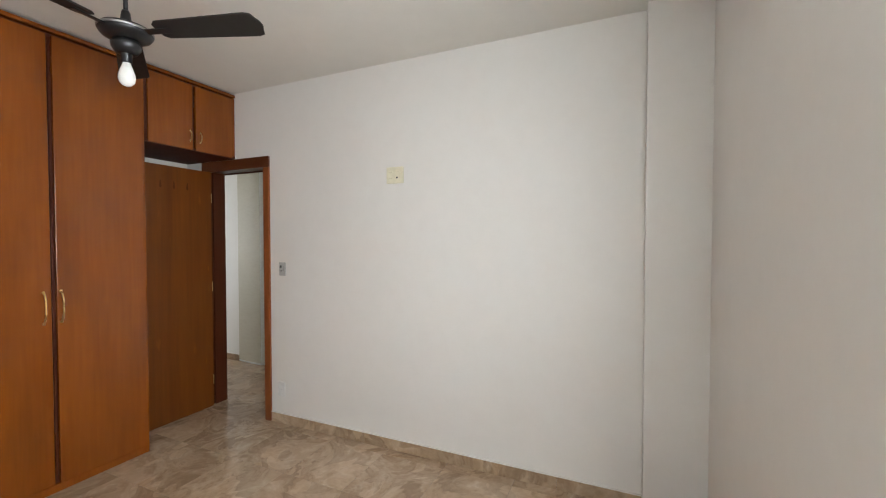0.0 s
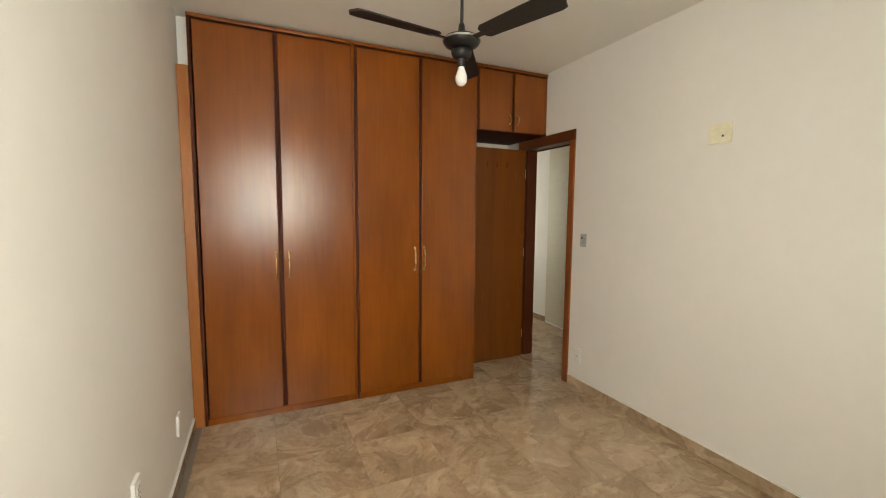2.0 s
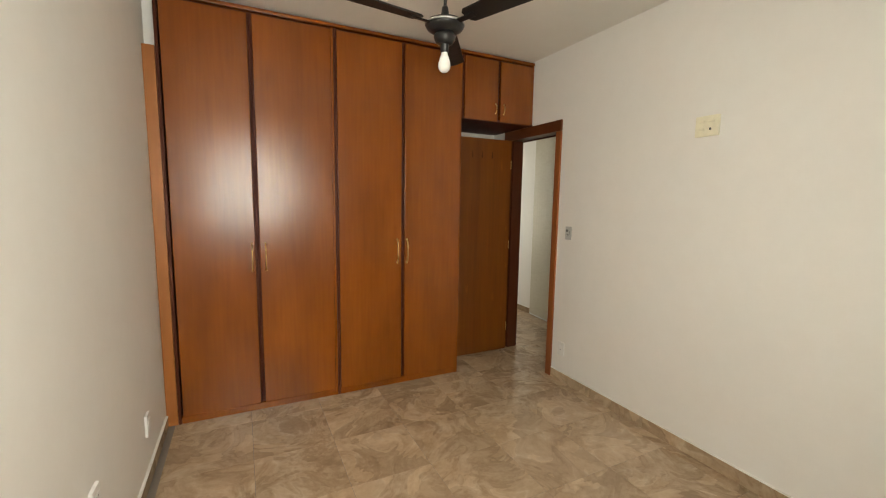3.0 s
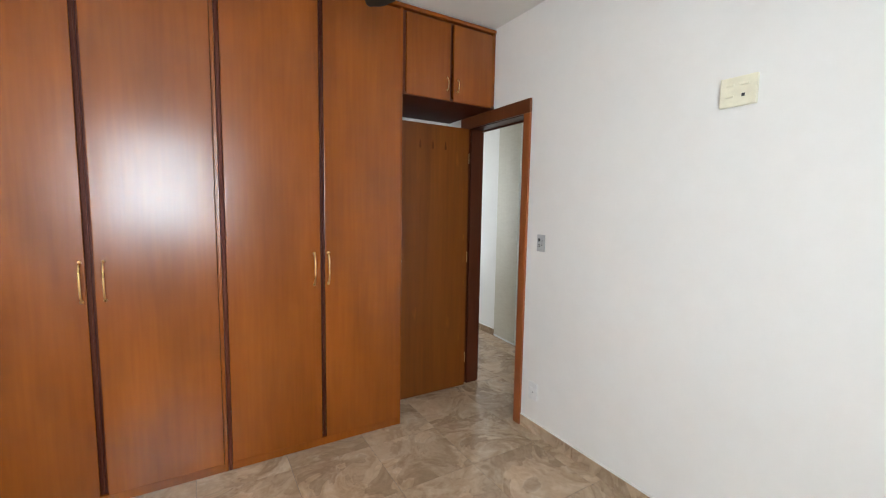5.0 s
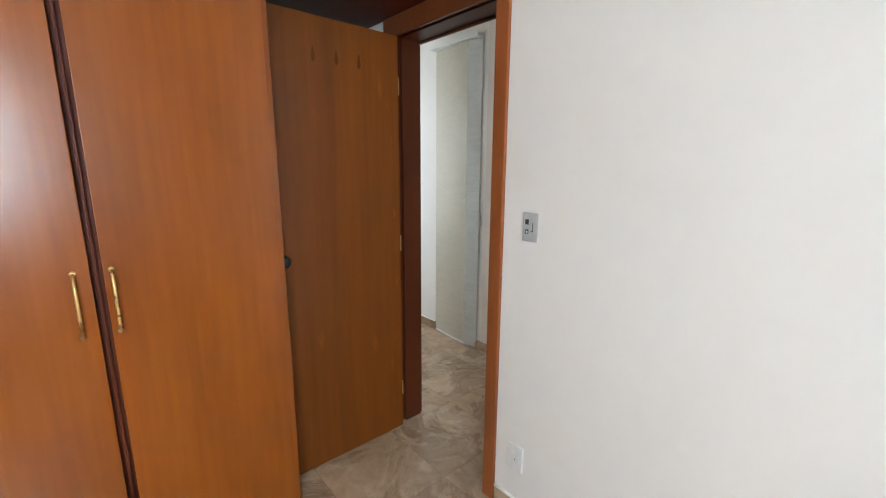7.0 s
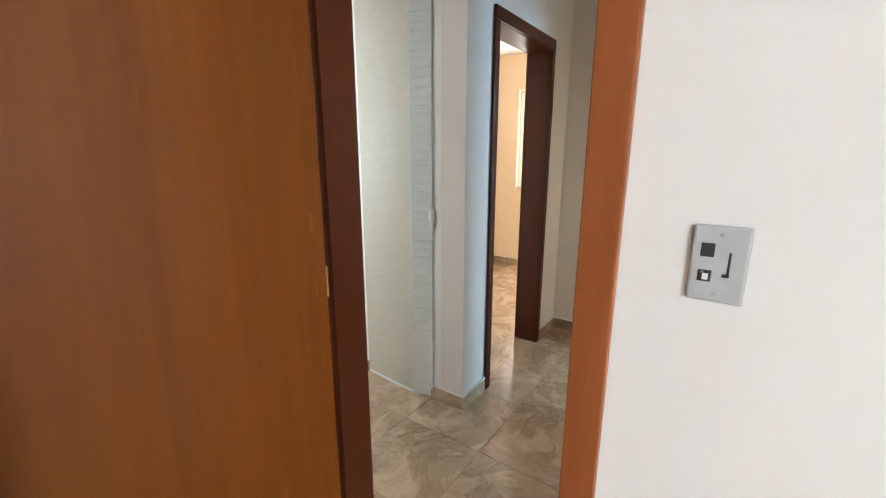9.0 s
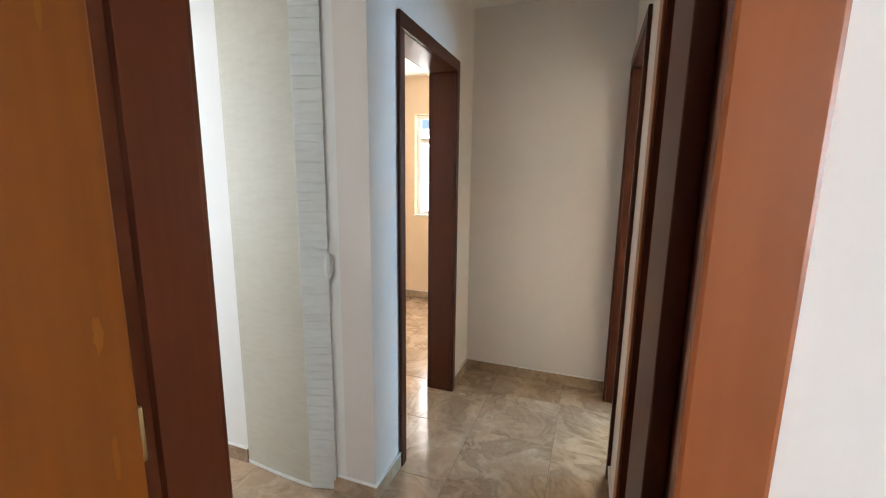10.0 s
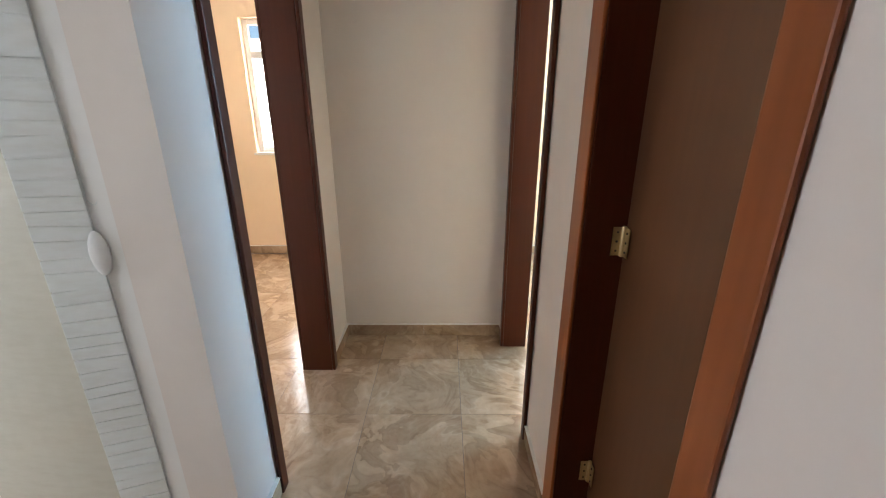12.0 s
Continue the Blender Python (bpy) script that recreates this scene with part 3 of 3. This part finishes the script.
GA, GB, GC = -2.257, -1.732, -1.216
wardrobe_unit(-2.765, GB - 0.001, [(-2.737, GA - 0.015), (GA + 0.015, GB - 0.021)], [GA - 0.034, GA + 0.050], "tall reddish-brown varnished built-in wardrobe with two closed doors beside the wall")
wardrobe_unit(GB + 0.001, -0.713, [(GB + 0.021, GC - 0.013), (GC + 0.013, -0.730)], [GC - 0.048, GC + 0.032], "tall reddish-brown varnished built-in wardrobe with two closed doors beside the doorway")

ub = thing("upper_cabinet", "brown varnished two-door cabinet above the open door", "cabinet")
U0, U1, UZ = -0.712, -0.002, 2.145
box_part("bottom_panel", CARCASS, ub, U0, U1, 0.003, 0.60, UZ, UZ + 0.02)
box_part("top_panel", CARCASS, ub, U0, U1, 0.024, 0.60, W_TOP - 0.02, W_TOP)
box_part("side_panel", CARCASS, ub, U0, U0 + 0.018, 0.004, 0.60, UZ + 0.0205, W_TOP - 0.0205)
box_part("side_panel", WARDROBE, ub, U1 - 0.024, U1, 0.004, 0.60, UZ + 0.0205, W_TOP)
box_part("divider", CARCASS, ub, -0.368, -0.348, 0.0215, 0.12, UZ + 0.0205, W_TOP - 0.0205)
for a, b, hx in ((-0.690, -0.372, -0.392), (-0.345, -0.030, -0.311)):
    d = door_panel(ub, a, b, UZ + 0.006, 2.637)
    bow_handle(d, hx, 0.0, 2.215, 2.292, 0.016, 0.003)

bm = bmesh.new()
box(bm, -2.765, -0.002, -0.004, 0.60, W_TOP + 0.002, W_TOP + 0.024, 0.002)
tagged(mesh_object("cornice_strip", bm, WARDROBE), "thin reddish-brown wooden strip along the wardrobe top", "trim", "", "structure")
bm = bmesh.new()
box(bm, XL + 0.002, -2.767, 0.004, 0.024, 0, 2.36, 0.002)
tagged(mesh_object("filler_strip", bm, STRIP), "light brown wooden filler strip beside the wardrobe", "trim", "", "structure")
bm = bmesh.new()
box(bm, XL + 0.001, -2.767, 0.10, 0.3, 2.3625, 2.68, 0.002)
tagged(mesh_object("plaster_patch", bm, WALL), "white plaster patch above the filler strip", "trim", "", "structure")


# ceiling fan
FX, FY, FZ = FAN
FTOP = BED_CEIL
fan = thing("ceiling_fan", "black three-bladed ceiling fan at rest with a bare bulb", "ceiling fan")
fan.location = (FX, FY, 0)


def lathe_part(name, profile, mat, parent, label="", steps=32):
    bm = bmesh.new()
    lathe(bm, profile, (0, 0), steps)
    return part(name, bm, mat, parent, label, True)


lathe_part("canopy", [(0.02, FTOP - 0.075), (0.035, FTOP - 0.072), (0.052, FTOP - 0.058), (0.06, FTOP - 0.038), (0.062, FTOP - 0.010), (0.060, FTOP + 0.006)], BLACK, fan)
lathe_part("rod", [(0.0085, FZ + 0.05), (0.0085, FTOP - 0.07)], BLACK, fan, "", 16)
lathe_part("motor_neck", [(0.034, FZ + 0.018), (0.030, FZ + 0.030), (0.020, FZ + 0.045), (0.016, FZ + 0.075), (0.012, FZ + 0.085)], BLACK, fan)
lathe_part("motor_housing", [(0.040, FZ - 0.045), (0.062, FZ - 0.040), (0.088, FZ - 0.026), (0.097, FZ - 0.012), (0.097, FZ + 0.0), (0.090, FZ + 0.010), (0.060, FZ + 0.021), (0.030, FZ + 0.026)], BLACK, fan)
lathe_part("motor_band", [(0.0985, FZ - 0.008), (0.1005, FZ - 0.006), (0.1005, FZ - 0.001), (0.0985, FZ + 0.001)], STEEL, fan, "narrow steel band")
lathe_part("light_cup", [(0.026, FZ - 0.098), (0.040, FZ - 0.093), (0.052, FZ - 0.075), (0.055, FZ - 0.058), (0.048, FZ - 0.046)], BLACK, fan)
lathe_part("lamp_socket", [(0.018, FZ - 0.135), (0.020, FZ - 0.132), (0.021, FZ - 0.10), (0.024, FZ - 0.095)], BLACK, fan)
lathe_part("bulb", [(0.004, FZ - 0.232), (0.017, FZ - 0.228), (0.027, FZ - 0.216), (0.0315, FZ - 0.200), (0.030, FZ - 0.183), (0.023, FZ - 0.160), (0.0165, FZ - 0.143), (0.015, FZ - 0.134)], BULB, fan, "unlit white bulb")
for ang in FAN_ANGLES:
    bm = bmesh.new()
    outline = [(0.145, -0.034), (0.165, -0.050), (0.56, -0.066), (0.585, -0.058), (0.592, -0.036), (0.602, -0.016), (0.604, 0.0), (0.602, 0.016), (0.592, 0.036), (0.585, 0.058), (0.56, 0.066), (0.165, 0.050), (0.145, 0.034)]
    lo = [bm.verts.new((x, y, -0.003)) for x, y in outline]
    hi = [bm.verts.new((x, y, 0.003)) for x, y in outline]
    bm.faces.new(lo[::-1])
    bm.faces.new(hi)
    for i in range(len(lo)):
        j = (i + 1) % len(lo)
        bm.faces.new((lo[i], lo[j], hi[j], hi[i]))
    turn = pose(0, 0, FZ - 0.004, 0, 0, ang) @ pose(0, 0, 0, FAN_PITCH, 0, 0)
    bmesh.ops.transform(bm, matrix=turn, verts=bm.verts)
    bl = part("blade", bm, BLADE, fan)
    bm = bmesh.new()
    box(bm, 0.075, 0.20, -0.016, 0.016, -0.0085, -0.0035, 0.002)
    bmesh.ops.transform(bm, matrix=turn, verts=bm.verts)
    part("blade_arm", bm, BLACK, bl)


# plates on the walls
def wall_plate(name, label, category, centre, w, h, normal, mat, features, thick=0.010):
    """A raised plate on a wall facing -x or +x; features: (kind, along, up, w, h)."""
    p = thing(name, label, category)
    x, y, z = centre
    s = normal

    def at(nm, m, u0, u1, z0, z1, d0, d1, bev, lab="", parent=p):
        xs = sorted((x + s * d0, x + s * d1))
        return box_part(nm, m, parent, xs[0], xs[1], y + u0, y + u1, z + z0, z + z1, bev, lab)

    at("plate", mat, -w / 2, w / 2, -h / 2, h / 2, 0.0005, thick, 0.0035)
    for nm, m, u, v, fw, fh, d, lab in features:
        at(nm, m, u - fw / 2, u + fw / 2, v - fh / 2, v + fh / 2, thick - 0.004, thick + d, 0.004 if nm == "clip" else 0.0006, lab)
    return p


wall_plate("switch_plate", "grey-white worn wall switch plate with two openings", "switch", (0, -0.514, 1.237), 0.066, 0.106, -1, GREY_PLASTIC, [
    ("opening", DARK_GREY, 0.014, 0.019, 0.016, 0.019, 0.0006, "black square opening"),
    ("opening", DARK_GREY, 0.014, -0.017, 0.016, 0.016, 0.0006, "black square opening with white remnants"),
    ("remnant", PLASTIC, 0.013, -0.018, 0.007, 0.009, 0.0012, "broken white remnant"),
    ("remnant", STEEL, 0.017, -0.012, 0.004, 0.003, 0.0014, "small metal remnant"),
    ("slot", DARK_GREY, -0.012, 0.001, 0.003, 0.034, 0.0006, "thin black slot"),
    ("slot_lever", DARK_GREY, -0.010, -0.014, 0.008, 0.004, 0.0020, "small black lever"),
    ("screw", STEEL, 0.0, 0.041, 0.005, 0.005, 0.0008, ""),
    ("screw", STEEL, 0.0, -0.041, 0.005, 0.005, 0.0008, "")], 0.006)
wall_plate("junction_plate", "cream square cover plate with hooks and one hole", "wall plate", (0, -1.554, 1.912), 0.128, 0.112, -1, CREAM_PLASTIC, [
    ("clip", CREAM_PLASTIC, 0.027, 0.024, 0.030, 0.011, 0.006, ""),
    ("clip", CREAM_PLASTIC, -0.022, 0.024, 0.036, 0.011, 0.006, ""),
    ("clip", CREAM_PLASTIC, 0.027, -0.017, 0.030, 0.011, 0.006, ""),
    ("hole", DARK_GREY, -0.020, -0.017, 0.012, 0.012, 0.0006, "dark hole")], 0.018)
wall_plate("socket", "white wall socket low beside the door frame", "socket", (0, -0.495, 0.274), 0.075, 0.115, -1, PLASTIC, [
    ("insert", PLASTIC, 0.0, 0.0, 0.040, 0.052, 0.002, ""), ("pin_hole", DARK_GREY, -0.004, -0.006, 0.006, 0.007, 0.0024, "dark pin hole")])
wall_plate("socket", "white narrow wall socket above the skirting", "socket", (XL, -0.54, 0.305), 0.070, 0.115, 1, PLASTIC, [
    ("insert", PLASTIC, 0.0, 0.0, 0.036, 0.052, 0.002, "")], 0.014)
wall_plate("socket", "white wall socket with several pin holes", "socket", (XL, -1.36, 0.45), 0.078, 0.118, 1, PLASTIC, [
    ("insert", PLASTIC, 0.0, 0.0, 0.042, 0.070, 0.002, "")] + [("pin_hole", DARK_GREY, u, v, 0.005, 0.006, 0.0024, "dark pin hole") for u in (-0.010, 0.010) for v in (-0.022, 0.0, 0.022)], 0.014)


# ---- passage: folding door ----
fold = thing("folding_door", "closed white and cream accordion folding door with an oval handle", "folding door")
A0, A1 = 0.858, 1.258
pleats = 8


def fold_x(s):
    """Bow of the folded curtain out of its opening."""
    return 1.018 + 0.030 * s ** 1.6


for i in range(pleats):
    s0, s1 = i / pleats, (i + 1) / pleats
    bm = bmesh.new()
    rows = []
    for k in range(7):
        s = s0 + (s1 - s0) * k / 6
        y = A0 + (A1 - A0) * s
        x = fold_x(s) + 0.00018 * math.cos(2 * math.pi * k / 6)
        rows.append([bm.verts.new((x + d, y, z)) for d in (0, 0.006) for z in (0.022, 2.345)])
    for a, b in zip(rows, rows[1:]):
        bm.faces.new((a[0], a[1], b[1], b[0]))
        bm.faces.new((a[2], b[2], b[3], a[3]))
        bm.faces.new((a[0], b[0], b[2], a[2]))
        bm.faces.new((a[1], a[3], b[3], b[1]))
    bm.faces.new((rows[0][0], rows[0][2], rows[0][3], rows[0][1]))
    bm.faces.new((rows[-1][0], rows[-1][1], rows[-1][3], rows[-1][2]))
    part("pleat", bm, PVC_CREAM, fold, "cream ribbed plastic pleat")
    bm = bmesh.new()
    for a, b in zip(range(6), range(1, 7)):
        ss = [s0 + (s1 - s0) * k / 6 for k in (a, b)]
        vs = []
        for s, k in zip(ss, (a, b)):
            y = A0 + (A1 - A0) * s
            x = fold_x(s) + 0.00018 * math.cos(2 * math.pi * k / 6)
            vs.append([bm.verts.new((x - 0.001 + d, y, z)) for d in (0, 0.008) for z in (0.004, 0.0215)])
        bm.faces.new((vs[0][0], vs[0][1], vs[1][1], vs[1][0]))
        bm.faces.new((vs[0][1], vs[0][3], vs[1][3], vs[1][1]))
        bm.faces.new((vs[0][2], vs[1][2], vs[1][3], vs[0][3]))
    part("bottom_edge", bm, PVC, fold, "whitish worn lower edge")
# lead post with cross ribs, turned a little into the opening
(PX, PY), (QX, QY) = LP
PW = math.hypot(QX - PX, QY - PY)
POST_AT = pose(PX, PY, 0, 0, 0, math.degrees(math.atan2(QX - PX, PY - QY)))


def post_part(name, bm, mat, parent, label="", smooth=False):
    """A part of the post, drawn with its front face in the plane x = 0 and its width along -y."""
    bmesh.ops.transform(bm, matrix=POST_AT, verts=bm.verts)
    return part(name, bm, mat, parent, label, smooth)


bm = bmesh.new()
box(bm, 0, 0.024, -PW, 0, 0.006, 2.345, 0.003)
post = post_part("lead_post", bm, PVC, fold, "white lead post with cross ribs")
edges = [0.05]
while edges[-1] < 2.29:
    edges.append(edges[-1] + 0.030 + 0.018 * random.random())
for z0, z1 in zip(edges, edges[1:]):
    bm = bmesh.new()
    box(bm, -0.0034, 0.004, -PW - 0.002, 0.0005, z0, z1 - 0.003, 0.0014)
    sag = 0.010 * (random.random() - 0.5)
    for v in bm.verts:
        v.co.z += 0.004 * noise.noise((v.co.y * 30, z0 * 7, 0.3)) + sag * v.co.y / PW
    post_part("rib", bm, PVC, post)
bm = bmesh.new()
bmesh.ops.create_uvsphere(bm, u_segments=24, v_segments=14, radius=1.0)
bmesh.ops.scale(bm, vec=(0.012, 0.021, 0.056), verts=bm.verts)
bmesh.ops.translate(bm, vec=(-0.004, -PW - 0.004, 1.047), verts=bm.verts)
post_part("oval_handle", bm, PLASTIC, fold, "white oval plastic handle", True)
bm = bmesh.new()
cord = [(0.004 + 0.004 * math.sin(3 * s), -PW - 0.006 - 0.022 * s * s, 2.33 - 1.15 * s) for s in [i / 16 for i in range(17)]]
cord += [(0.003, -PW - 0.028 + 0.005 * i, 1.175 - 0.014 * math.sin(math.pi * i / 5)) for i in range(1, 6)]
cord += [(0.004, -PW - 0.004, 1.19 + 0.07 * i) for i in range(3)]
tube(bm, cord, 0.0014, 6)
post_part("pull_cord", bm, PVC, fold, "thin white pull cord", True)
bm = bmesh.new()
box(bm, XA - 0.065, XA - 0.002, 0.745, 1.27, 2.347, 2.372, 0.002)
part("head_rail", bm, PVC, fold, "white head rail")


# ---- floor tiles, last ----
T = 0.45
OX, OY = TILE_AT
bm = bmesh.new()
box(bm, -T / 2 + 0.0011, T / 2 - 0.0011, -T / 2 + 0.0011, T / 2 - 0.0011, -0.008, 0.0, 0.0007)
first = part("floor_tile", bm, TILE, floor)
first.location = (OX, OY, 0)
spans = [(XL, 0.15, YB, 0.62), (0.0, XA + 0.1, YR - WS, YP), (XA, XE, YR - WS, YL + WT), (XE, XO, YR - 1.4, 2.9), (1.46, XE, YL, 2.9), (1.2, XO, -3.25, YR)]
for i in range(-12, 16):
    for j in range(-12, 14):
        x, y = OX + i * T, OY + j * T
        if (i, j) == (0, 0):
            continue
        if any(a - T / 2 < x < b + T / 2 and c - T / 2 < y < d + T / 2 for a, b, c, d in spans) and -3.0 < x < XO + 0.1 and YB - 0.1 < y < YP + 0.1:
            ti = new("floor_tile", first.data)
            ti.parent = floor
            ti.location = (x, y, 0)
